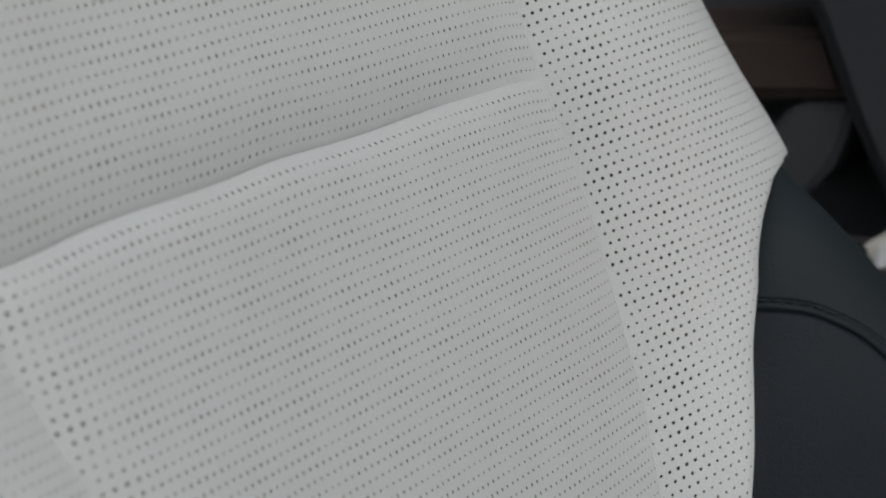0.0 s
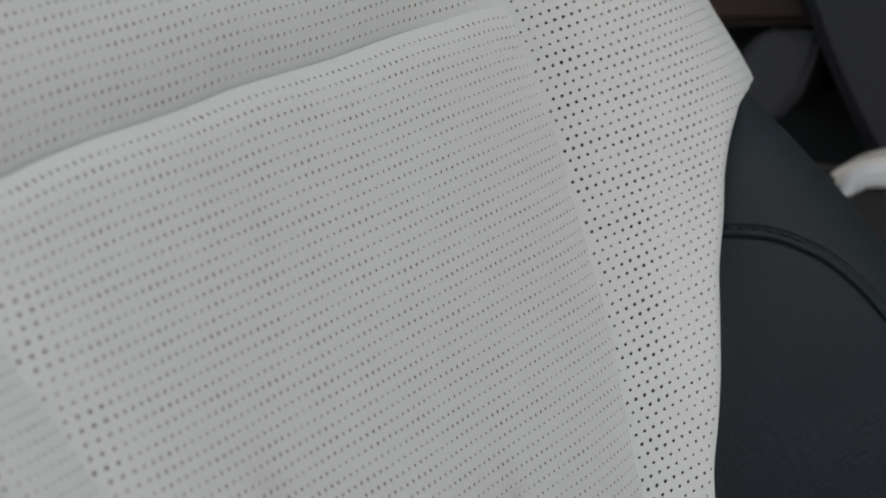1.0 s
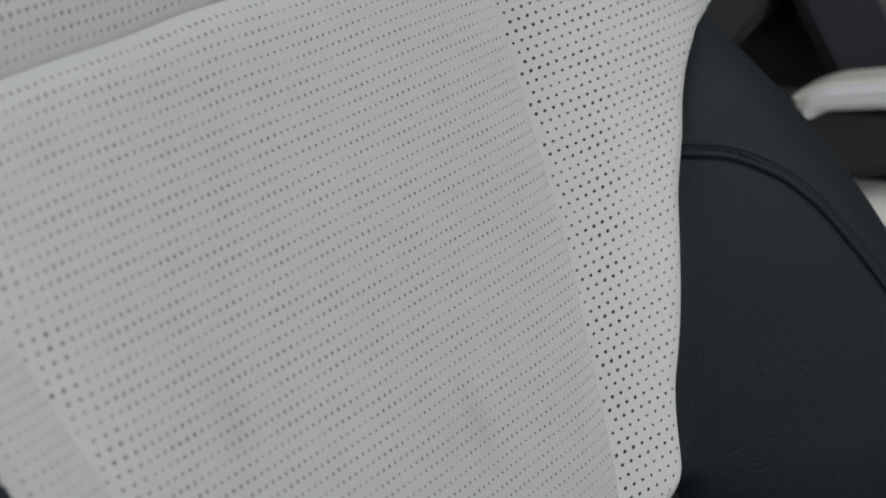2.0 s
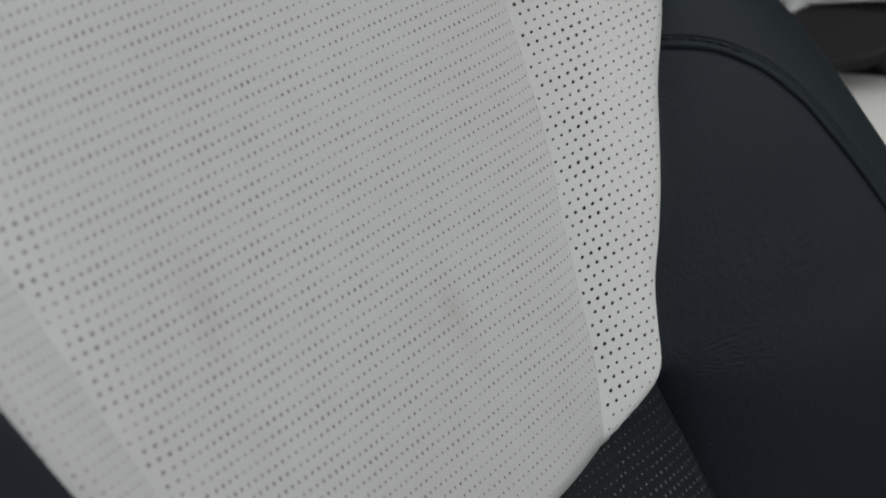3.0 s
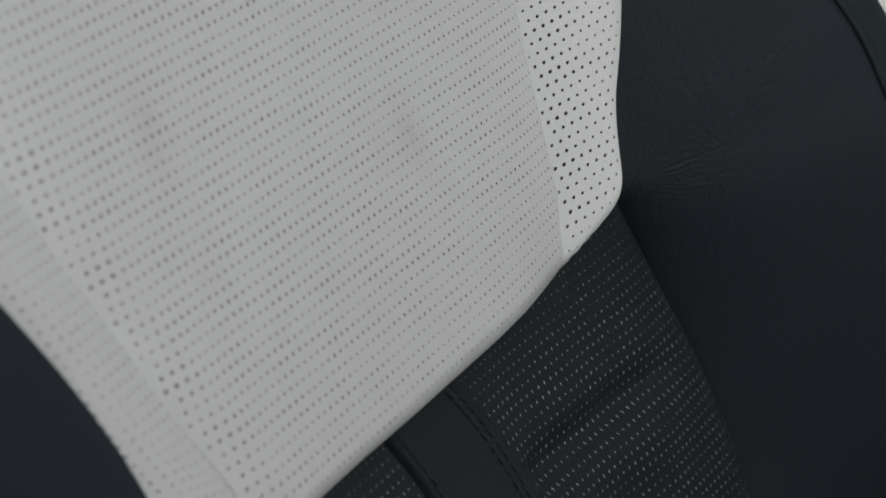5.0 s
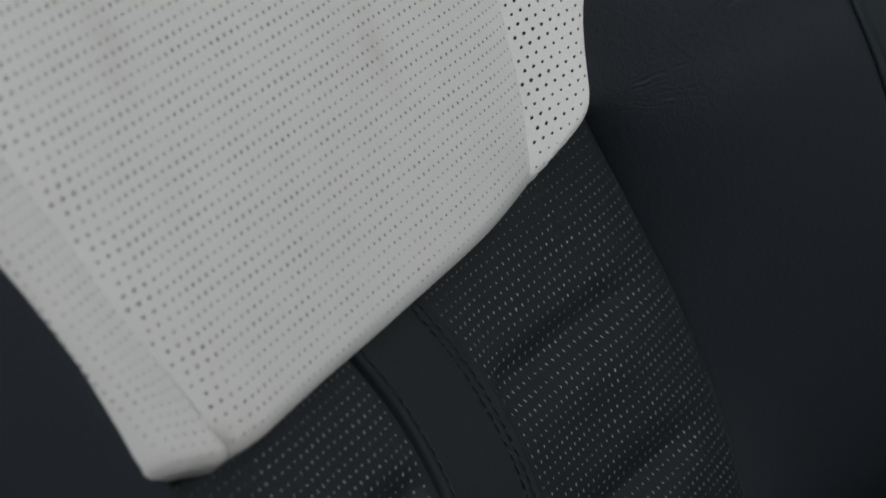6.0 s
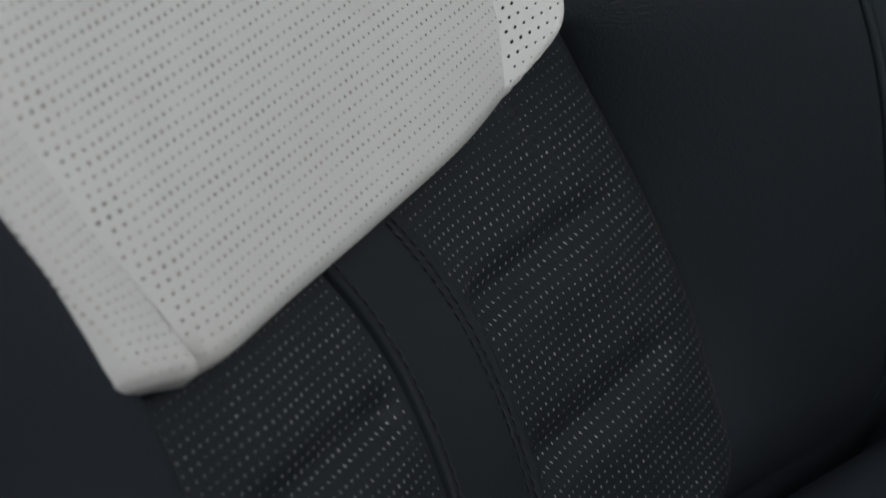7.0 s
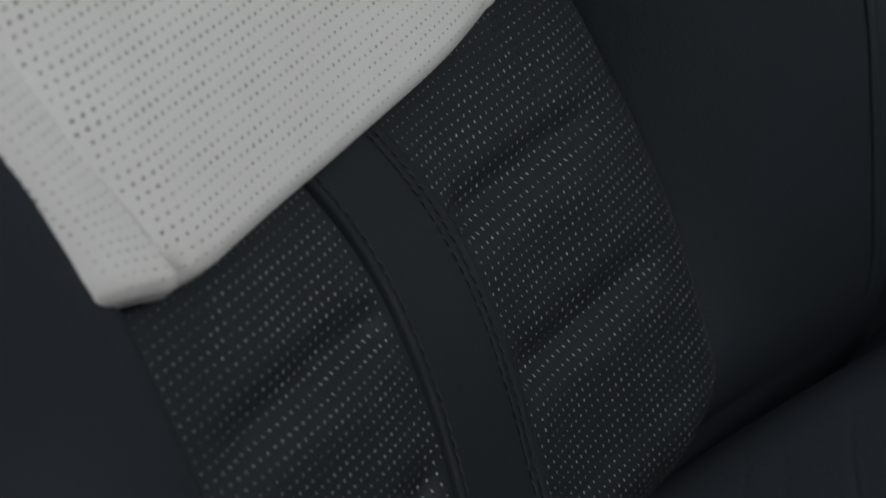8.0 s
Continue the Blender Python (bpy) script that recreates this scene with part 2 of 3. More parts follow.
def pad_depth(u, h, top, bottom, top_lip, bottom_lip):
    """The padded centre panel: nearly flat, its edges falling into the seams."""
    x = 0.0130 - (u - hem_left(h))
    d = 0.18 * (x + np.sqrt(x * x + 0.002**2)) + lip(hem_right(h) - u, 0.045, 0.0031)
    d = d + lip(top - h, *top_lip) + lip(h - bottom, *bottom_lip)
    return d + 0.0005 * np.sin(u * 41 + 1.0) * np.sin(h * 33) + 0.0003 * np.sin(u * 90 + h * 60)


def fold_wave(u, h):
    return (0.0004 * np.sin(u * 24 + 0.9) + 0.0003 * np.sin(u * 75) - 0.0007 * smooth(u / 0.04) - 0.0020 * smooth((u - 0.14) / 0.035) ** 2 - 0.0014 * smooth((-0.08 - u) / 0.04)) * np.exp(-(((h - CREASE) / 0.03) ** 2))


def lower_pad(u, h):
    hh = h + fold_wave(u, h) + hem_line(u) * smooth((0.30 - h) / 0.04) + 0.0011 * lip(u - hem_left(h), 0.009, 1.0) * smooth((HEM + 0.012 - h) / 0.010)
    fade = 0.12 + 0.88 * smooth((seam_right(h) - u) / 0.06)
    d = pad_depth(u, h, CREASE, -1, (0.011, 0.0054), (0.01, 0.0))
    d = d - lip(CREASE - h, 0.011, 0.0054) * (1 - fade) + hem_roll(h - HEM, 0.0075)
    d = d + 0.0056 * lip(u - hem_left(h), 0.0045, 1.0) * smooth((HEM + 0.012 - h) / 0.007)
    return seat_points(u, d, hh)


def upper_pad(u, h):
    fade = 0.10 + 0.90 * smooth((seam_right(h) - u) / 0.07)
    d = pad_depth(u, h, 9, -1, (0.01, 0.0), (0.01, 0.0)) + lip(h - CREASE, 0.027, 0.0066) * fade
    d = d + hem_roll(CROWN - h, 0.03)
    return seat_points(u, d, h + fold_wave(u, h))


def hem_right(h):
    return seam_right(h + 0.003 * smooth((0.30 - h) / 0.04))


def hem_left(h):
    return seam_left(h - 0.0002 * smooth((0.30 - h) / 0.04))


def under_right(h):
    """The panels run on a little way under the side strip."""
    return hem_right(h) + 0.014 * smooth((h - 0.264) / 0.02)


def near_edges(h):
    return 0.5 + 0.5 * smooth((h - HEM - 0.001) / 0.008)


def hole_scale(u, h):
    """Holes a little wider at the left, smaller towards the right and the hem."""
    return near_edges(h) * (1.08 - 0.20 * smooth((u + 0.07) / 0.16)) * (1 - 0.12 * smooth((0.30 - h) / 0.03))


def spread(h):
    """The columns draw together towards the narrow end of the panel."""
    return 1 + 0.363 * (h - 0.357)


def drift(h):
    return -0.00013 - 0.0075 * (h - 0.2993)


ROW, ROW_START = 0.003489, 0.29756
perforated("centre_panel", lower_pad, hem_left, under_right, HEM, CREASE, ROW, 0.00053, 0.0012,
           [WHITE, WALL, HOLE], seat, "white perforated leather backrest panel", hole_scale, 1.0, 0.978, ROW_START, drift, spread)
perforated("shoulder_panel", upper_pad, seam_left, under_right, CREASE, CROWN, ROW, 0.00053, 0.0012,
           [WHITE, WALL, HOLE], seat, "white perforated leather panel above the fold", hole_scale, 1.0, 0.978, ROW_START, drift, spread)

# the strip that climbs from the seam on to the big bolster
BEND = spline((0.26, 0.34, 0.38, 0.41, 0.445, 0.48, 0.54, 0.64), (12.85, 12.85, 13.0, 13.95, 15.6, 16.9, 17.9, 18.3))
TIP = 0.4085
strip_width = spline((0.262, 0.2816, 0.292, 0.3035, 0.316, 0.327, 0.344, 0.36, 0.374, 0.387, 0.3960, 0.4010, 0.4053, TIP),
                     (0.0222, 0.0236, 0.0246, 0.0267, 0.0314, 0.0353, 0.0399, 0.0444, 0.0509, 0.0570, 0.0646, 0.0714, 0.0798, 0.0965))


def strip_profile(s, h):
    k, d0 = BEND(h), radians(-62)
    return (np.sin(d0 + k * s) - math.sin(d0)) / k, (math.cos(d0) - np.cos(d0 + k * s)) / k


def strip_hem(s):
    """The hem climbs across the strip on to the bolster."""
    return HEM + 0.0028 + 0.0148 * np.maximum(s, 0) / 0.0262


def hem_cut(h):
    return (h - HEM - 0.0028) * 0.0262 / 0.0148


def strip_end(h):
    h = np.asarray(h, float)
    full = np.where(h < TIP, strip_width(np.minimum(h, TIP)), 0.0965 + np.clip((h - TIP) / 0.005, 0, 1) * 0.03 + 0.03 * smooth((h - 0.42) / 0.05))
    x = full - hem_cut(h)
    return np.maximum(full - 0.5 * (x + np.sqrt(x * x + 0.0018**2)), 0)


def right_strip(s, h):
    u, d = strip_profile(s, h)
    d = d + 0.0036 + hem_roll(h - strip_hem(s), 0.0075) * (1 - 0.45 * np.clip(s / 0.0262, 0, 1))
    full = strip_width(np.minimum(h, TIP)) - s
    d = d + np.where(h < TIP, lip(full, 0.006, 0.0016), 0)
    return seat_points(seam_right(h) + u, d, h)


zero = lambda h: 0.0 * h
def strip_lean(h):
    """The strip is cut on the slant, so its columns run away from the seam."""
    x = h - 0.31
    return 0.0022 + 0.55 * x * x - 0.365 * x


def tilt(h):
    return 0.097 * smooth((0.405 - h) / 0.05)


def tilted_strip(s, h):
    return right_strip(s, h + tilt(h) * s)


def tilted_end(h):
    end = strip_end(h)
    for _ in range(6):
        end = 0.5 * end + 0.5 * strip_end(h + tilt(h) * end)
    return end


def near_hem(s, h):
    return (0.5 + 0.5 * smooth((h + tilt(h) * s - strip_hem(s) - 0.002) / 0.010)) * (1 - 0.10 * smooth((s - 0.014) / 0.02) - 0.22 * smooth((s - 0.045) / 0.04) - 0.20 * smooth((s - 0.014) / 0.018) * smooth((0.40 - h) / 0.05))


perforated("side_strip", tilted_strip, zero, tilted_end, HEM + 0.0028, CROWN, 0.00333, 0.00051, 0.0012, [WHITE, WALL, HOLE], seat,
           "white perforated leather strip along the seam", near_hem, 1.0, 0.88, 0.34933, strip_lean)

LEFT_W = 0.0262


left_width = spline((0.25, 0.262, 0.28, 0.30, 0.324, 0.345, 0.365, 0.40, 0.46, 0.64), (0.0262, 0.0264, 0.0254, 0.0236, 0.0248, 0.0262, 0.0290, 0.033, 0.036, 0.036))


def near_corner(s, h):
    return near_edges(h) * (1 - 0.8 * smooth((s - LEFT_W + 0.008) / 0.004) * smooth((HEM + 0.014 - h) / 0.006))


def left_strip(s, h):
    hh = h + (0.0056 * smooth(s / LEFT_W / 0.85) - 0.0002) * smooth((0.31 - h) / 0.045)
    k, e0 = 10.0, radians(12)
    u = -(np.sin(e0) - np.sin(e0 - k * s)) / k
    d = -(np.cos(e0 - k * s) - math.cos(e0)) / k
    d = d + 0.0046 - lip(s, 0.005, 0.0018) * smooth((HEM + 0.016 - h) / 0.014) + hem_roll(h - HEM, 0.0075) + lip(left_width(h) - s, 0.010, 0.005)
    low = smooth((HEM + 0.018 - h) / 0.014)
    d = d - 0.0030 * bell(s - 0.0045, 0.0050) * low + 0.0060 * lip(s, 0.0030, 1.0) * smooth((HEM + 0.012 - h) / 0.007)
    hh = hh + (0.0022 * lip(s, 0.0050, 1.0) + 0.0015 * smooth((s - 0.017) / 0.009)) * smooth((HEM + 0.010 - h) / 0.008)
    base = h - 0.0002 * smooth((0.30 - h) / 0.04)
    return seat_points(seam_left(base + (hh - base) * s / LEFT_W) + u, d, hh)


perforated("side_strip", left_strip, zero, left_width, HEM, CROWN, 0.0034, 0.00043, 0.0012, [WHITE, WALL, HOLE], seat,
           "white perforated leather strip along the seam", near_corner)


def rolled_hem(name, where, a, h, mat, label=""):
    """The turned-under edge that closes a pad towards its underside."""
    top = where(a, h + 0 * a)
    back = seat_points(0, 1, 0) - seat_points(0, 0, 0)
    down = seat_points(0, 0, 1) - seat_points(0, 0, 0)
    rows = [top, top + back * 0.004 + down * 0.0005, top + back * 0.012 + down * 0.004, top + back * 0.03 + down * 0.008]
    return grid_object(name, np.stack(rows), mat, seat, label)


rolled_hem("rolled_hem", lower_pad, np.linspace(float(hem_left(HEM)), float(hem_right(HEM)), 90), HEM, WHITE)
rs = np.linspace(0, 0.0228, 30)
rolled_hem("rolled_hem", right_strip, rs, strip_hem(rs) + 0.0001, WHITE)
rolled_hem("rolled_hem", left_strip, np.linspace(0, float(left_width(HEM)), 40), HEM, WHITE)

# ---- black insert below the white hem ----
GROOVES = (0.2176, 0.1678, 0.1240)
band_l = spline((0.093, 0.120, 0.145, 0.173, 0.187, 0.201, 0.215, 0.229, 0.243, 0.257, 0.284),
                (0.0120, 0.0172, 0.0216, 0.0256, 0.0270, 0.0276, 0.0275, 0.0257, 0.0216, 0.0152, 0.0020))
band_r = spline((0.093, 0.120, 0.146, 0.160, 0.173, 0.187, 0.200, 0.215, 0.229, 0.243, 0.255, 0.284),
                (0.0640, 0.0700, 0.0738, 0.0756, 0.0768, 0.0776, 0.0776, 0.0762, 0.0734, 0.0684, 0.0622, 0.0460))


def insert_depth(u, h):
    d = 0.0115 - 0.0030 * np.cos(np.clip((h - 0.192) / 0.075, -1, 1) * math.pi / 2) ** 2
    d = d - 0.0085 * smooth((u - 0.085) / 0.085) + 0.004 * smooth((-0.02 - u) / 0.05)
    sides = smooth((u - band_r(h)) / 0.01) * smooth((0.183 - u) / 0.035) + smooth((band_l(h) - u) / 0.012) * smooth((u + 0.072) / 0.03)
    for g, deep in zip(GROOVES, (1.0, 1.0, 0.35)):
        line = g - 0.012 * np.clip(u - 0.08, 0, 1) - 0.0032 * smooth((0.05 - u) / 0.02) + 0.0008 * np.sin(u * 40 + g * 300)
        x = h - line
        d = d + deep * sides * (0.0045 * np.exp(-((x / 0.0062) ** 2)) - 0.0016 * np.exp(-(((x + 0.014) / 0.009) ** 2)))
    for line, slope in ((0.1352, 0.30), (-0.0470, 0.25)):
        x = u - line - slope * (0.257 - h)
        d = d + 0.0009 * (np.exp(-((x / 0.0011) ** 2)) + np.exp(-(((x - 0.004) / 0.0011) ** 2))) * smooth((h - 0.222) / 0.02)
    d = d + 0.0006 * np.sin(u * 130 + h * 25) * np.sin(h * 75) * sides
    return d + 0.02 * np.clip(1 - (h - 0.092) / 0.03, 0, 1) ** 2


def under_hem(u, h):
    """The insert dives behind the white hem above it."""
    hem = 0.2585 + 0.004 * smooth((u - 0.06) / 0.07) + 0.013 * smooth((u - 0.130) / 0.03)
    return 0.022 * smooth((h - hem) / 0.012)


insert_right = spline((0.090, 0.100, 0.106, 0.114, 0.126, 0.15, 0.20, 0.25, 0.285), (0.135, 0.168, 0.1825, 0.1900, 0.1928, 0.1957, 0.1935, 0.1873, 0.180))
insert_left = spline((0.09, 0.15, 0.21, 0.25, 0.285), (-0.076, -0.076, -0.076, -0.082, -0.082))


def insert_skin(u, h):
    d = insert_depth(u, h) + under_hem(u, h) + lip(insert_right(h) - u, 0.014, 0.0035) + lip(u - insert_left(h), 0.02, 0.005)
    return seat_points(u, d, h)


def insert_shift(h):
    return -0.0008 + 0 * h


def sparse(u, h):
    return 0.9 - 0.30 * smooth((h - 0.242) / 0.016) - 0.18 * smooth((-0.02 - u) / 0.04)


perforated("insert_panel", insert_skin, band_r, insert_right, 0.093, 0.284, 0.00341, 0.00037, 0.00025,
           [INSERT, DOT], seat, "black leather insert with pale perforations", sparse, 1.5, 0.98, 0.1989, insert_shift)
perforated("insert_panel", insert_skin, insert_left, band_l, 0.093, 0.284, 0.00341, 0.00037, 0.00025,
           [INSERT, DOT], seat, "black leather insert with pale perforations", sparse, 1.5, 0.98, 0.1989, insert_shift)

# plain band down the middle, with a folded lip on one side and a topstitched seam on the other
bh = np.linspace(0.093, 0.284, 240)[:, None]
near_l, near_r = np.linspace(-0.0008, 0.010, 55)[None], np.linspace(0.0125, -0.0008, 70)[None]
mid = np.linspace(0.02, 0.98, 24)[None]
BU = np.concatenate([band_l(bh) + near_l, band_l(bh) + 0.010 + mid * (band_r(bh) - band_l(bh) - 0.0225), band_r(bh) - near_r], 1)
BH = bh + 0 * BU


def band_skin(u, h):
    a, b = u - band_l(h), band_r(h) - u
    wave = 0.5 + 0.5 * np.sin(h * 1366)
    # one side: a tight groove, a narrow rolled lip and a sunken row of stitches
    rise = 0.0014 * smooth(a / 0.0016) - 0.0048 * bell(a - 0.0001, 0.0008)
    rise = rise + 0.0009 * bell(a - 0.0030, 0.0016) - 0.0005 * bell(a - 0.0062, 0.0007) * (0.8 + 0.2 * wave)
    # other side: a folded edge, then two close rows of stitches
    rise = rise - 0.0012 * (1 - smooth(b / 0.0010)) + 0.0005 * bell(b - 0.0025, 0.0014)
    rise = rise - 0.0004 * bell(b - 0.0050, 0.0008) * (0.75 + 0.25 * wave)
    rise = rise - 0.0003 * bell(b - 0.0082, 0.0006) * (0.7 + 0.3 * np.sin(h * 1366 + 2)) - 0.0004 * smooth((b - 0.0078) / 0.001)
    return seat_points(u, insert_depth(u, h) + under_hem(u, h) - rise, h)


band = grid_object("centre_band", band_skin(BU, BH), INSERT, seat, "plain black leather band with topstitched edges")


def stitch_mesh(length, radius):
    """One stitch: a short thread, thick in the middle and dipping at its ends."""
    bm = bmesh.new()
    rings = []
    for k in range(6):
        t = k / 5.0
        r = radius * (0.45 + 0.55 * math.sin(math.pi * (0.12 + 0.76 * t)))
        lift = radius * 1.1 * math.sin(math.pi * t) - radius * 0.5
        rings.append([bm.verts.new(((t - 0.5) * length, r * math.cos(a), lift + r * math.sin(a))) for a in (0, 1.05, 2.09, 3.14, 4.19, 5.24)])
    for a, b in zip(rings, rings[1:]):
        for k in range(6):
            bm.faces.new((a[k], a[(k + 1) % 6], b[(k + 1) % 6], b[k]))
    bm.faces.new(rings[0][::-1])
    bm.faces.new(rings[-1])
    me = bpy.data.meshes.new("stitch")
    bm.to_mesh(me)
    bm.free()
    me.materials.append(THREAD)
    me.polygons.foreach_set("use_smooth", np.full(len(me.polygons), True))
    return me


STITCH = stitch_mesh(0.0034, 0.00042)


def sew(pts, normal_pts, parent, spacing=0.0046, slant=0.12):
    """Stitches along a line of points; normal_pts lie on the outer side of it."""
    pts, out = np.array(pts), np.array(normal_pts)
    run = np.concatenate([[0], np.cumsum(np.linalg.norm(np.diff(pts, axis=0), axis=1))])
    for k in range(int(run[-1] / spacing)):
        s = (k + 0.5) * spacing
        p = np.array([np.interp(s, run, pts[:, a]) for a in range(3)])
        q = np.array([np.interp(s + 0.001, run, pts[:, a]) for a in range(3)])
        o = np.array([np.interp(s, run, out[:, a]) for a in range(3)])
        x = Vector(q - p).normalized()
        z = Vector(o - p)
        z = (z - x * z.dot(x)).normalized()
        x = (Matrix.Rotation(slant * (1 if k % 2 else 0.6), 3, z) @ x).normalized()
        y = z.cross(x)
        ob = new("stitch", STITCH)
        ob.parent = parent
        ob.matrix_local = Matrix.Translation(Vector(p)) @ Matrix((x, y, z)).transposed().to_4x4()


front = seat_points(0, -0.01, 0) - seat_points(0, 0, 0)
sh = np.linspace(0.096, 0.262, 120)
for line in (band_r(sh) - 0.0050, band_r(sh) - 0.0084, band_l(sh) + 0.0062):
    p = band_skin(line, sh)
    sew(p + front * 0.03, p + front, band)

# ---- the big side bolster, built over an oblique plane: q sideways, c away from it ----
AQ, AC = np.array((0.5, -0.866)), np.array((0.866, 0.5))


def oblique(q, c, h):
    return seat_points(q * AQ[0] + c * AC[0], q * AQ[1] + c * AC[1], h)


def inner_border(h):
    """Where the bolster meets the white strip and, lower down, the insert: q and c."""
    h = np.asarray(h, float)
    u, d = strip_profile(strip_width(h), h)
    u1, d1 = seam_right(h) + u, d + 0.0075
    u0 = insert_right(h)
    d0 = insert_depth(u0, h) + 0.0035
    w = smooth((h - 0.266) / 0.018)
    u, d = u0 + (u1 - u0) * w, d0 + (d1 - d0) * w
    return u * AQ[0] + d * AQ[1], u * AC[0] + d * AC[1]


def start_q(h):
    return inner_border(h)[0] - 0.0015 - 0.005 * smooth((0.325 - h) / 0.03) * smooth((h - 0.255) / 0.02)


def start_c(h):
    return inner_border(h)[1] + 0.0012


broad_c = spline((0.06, 0.09, 0.12, 0.15, 0.19, 0.23, 0.26, 0.30, 0.36, 0.40, 0.415), (0.232, 0.2085, 0.1935, 0.1830, 0.1723, 0.1638, 0.1588, 0.1570, 0.167, 0.186, 0.210))
piping_q = spline((0.060, 0.0945, 0.0985, 0.1035, 0.115, 0.1345, 0.172, 0.2075, 0.235, 0.265, 0.29, 0.3065, 0.3225, 0.338, 0.352, 0.362, 0.3676),
                  (0.1302, 0.1407, 0.1432, 0.1472, 0.1527, 0.1582, 0.1684, 0.1769, 0.1797, 0.1790, 0.1765, 0.1720, 0.1665, 0.1600, 0.1500, 0.1370, 0.1235))
outline_q = spline((0.09, 0.11, 0.15, 0.20, 0.25, 0.29, 0.322, 0.342, 0.367, 0.386, 0.406, 0.416),
                   (0.1555, 0.1635, 0.1795, 0.1915, 0.1955, 0.1905, 0.1827, 0.1777, 0.1695, 0.1617, 0.1540, 0.1530))


def bolster_skin(t, h):
    """t runs from the inner seam (0) over the crest (1) and round the outer side (2)."""
    a, b = start_q(h), outline_q(h)
    phi = np.clip(t, 0, 1) * math.pi / 2
    deep = 0.019 + 0.17 * (b - a) + 0.007 * smooth((0.24 - h) / 0.09)
    q = a + (b - a) * np.sin(phi)
    near = np.exp(-np.maximum(t, 0) / (0.022 + 0.13 * smooth((0.288 - h) / 0.08)))
    c = start_c(h) * near + broad_c(h) * (1 - near) + deep * (1 - np.cos(phi)) - 0.002 * np.sin(phi * 2) * smooth((b - a) / 0.06)
    over = np.clip(t - 1, 0, 1)
    q = q - 0.035 * over**2
    c = c + 0.13 * over
    # fine gathers fanning out from the corner of the white strip, a long crease and crinkled patches beyond
    x, y = q - 0.084, h - 0.277
    r, ang = np.hypot(x - 0.001, y + 0.004), np.arctan2(y + 0.004, x - 0.001)
    broken = 0.55 + 0.45 * ripple(x, y, 0.010, 3)
    fan = bell(r - 0.014, 0.024) * bell(ang + 0.12, 0.34) * broken
    c = c + 0.00017 * fan * (np.sin(ang * 84 + 1.6 * ripple(x, y, 0.009, 5)) + 0.7 * np.sin(ang * 150 + 2.2 * ripple(x, y, 0.006, 6)))
    along, off = 0.888 * x + 0.46 * y, 0.888 * y - 0.46 * x + 0.0164 - 0.0008 * ripple(x, y, 0.012, 8)
    c = c + 0.00026 * bell(along - 0.052, 0.022) * (0.6 + 0.4 * ripple(x, y, 0.007, 15)) * (bell(off, 0.0007) + 0.7 * bell(off - 0.0022, 0.0006) - 0.5 * bell(off - 0.0011, 0.0007) + 0.8 * bell(off + 0.0030, 0.0006))
    patch = bell(x - 0.060, 0.042) * bell(y - 0.010, 0.028)
    cross, lengthwise = 0.888 * y - 0.46 * x, 0.888 * x + 0.46 * y
    crinkle = ripple(lengthwise * 0.45, cross, 0.0030, 11) * ripple(x, y, 0.016, 12) + 0.8 * ripple(x, y * 0.6, 0.0026, 13) * ripple(x, y, 0.012, 14)
    c = c + 0.00009 * patch * crinkle
    # the skin goes on behind the neighbouring pads
    under = np.clip(-t, 0, 1)
    return q - 0.016 * under, c + 0.05 * under


def seam_gap(q, h):
    """Distance from the line of the piping, on either side."""
    lh = np.linspace(0.095, 0.3672, 900)
    lq = piping_q(lh)
    lq, lh = np.append(lq, lq[-1] - 0.03), np.append(lh, lh[-1])
    out = np.empty(q.shape)
    for k in range(len(q)):
        near = np.argsort(np.abs(lh - h[k, 0]))[:420]
        px, py = lq[near][None], lh[near][None]
        out[k] = np.sqrt(((q[k][:, None] - px) ** 2 + (h[k][:, None] - py) ** 2).min(1))
    return out


def crossing(h):
    """Where along t the piping lies at each height."""
    a, b = start_q(h), outline_q(h)
    return np.arcsin(np.clip((piping_q(h) - a) / (b - a), 0.0, 1)) / (math.pi / 2)


fh = np.concatenate([np.linspace(0.06, 0.25, 200), np.linspace(0.2504, 0.345, 330), np.linspace(0.3452, 0.3672, 110)])
ft = np.linspace(0, 1, 400)
FT, FH = np.meshgrid(ft, fh)
TT = np.where(FT < 0.1, (FT - 0.1) * 10, (FT - 0.1) / 0.9 * crossing(FH))
q, c = bolster_skin(TT, FH)
gap = seam_gap(q, FH)
c = c + (0.0008 + 0.0012 * smooth((FH - 0.15) / 0.12)) * np.exp(-gap / 0.0004) + (0.0008 + 0.0022 * smooth((FH - 0.262) / 0.02)) * np.exp(-np.maximum(q - start_q(FH), 0) / 0.003)
grid_object("bolster_face", oblique(q, c, FH), DARK, seat, "smooth blue-black leather bolster side with fine wrinkles")

gh = np.concatenate([np.linspace(0.06, 0.335, 200), np.linspace(0.3353, 0.3672, 140), np.linspace(0.3675, 0.3735, 24), np.linspace(0.3745, 0.4135, 40)])
GT, GH = np.meshgrid(np.linspace(0, 1, 170) ** 1.6, gh)
T0 = np.where(GH < 0.3672, crossing(np.minimum(GH, 0.3672)), 0.0)
TT = T0 + (1.9 - T0) * GT
TT = np.where((GH > 0.3674) & (GT < 0.03), -1 + GT / 0.03, TT)
q, c = bolster_skin(TT, GH)
gap = seam_gap(q, GH)
c = c + (0.0015 * np.exp(-gap / 0.0004) - 0.0006 * bell(gap - 0.0017, 0.0011) + 0.0007 * bell(gap - 0.0036, 0.0006)) * (TT < 1)
c = c + 0.003 * np.exp(-np.maximum(q - start_q(GH), 0) / 0.003) * (TT < 0.5)
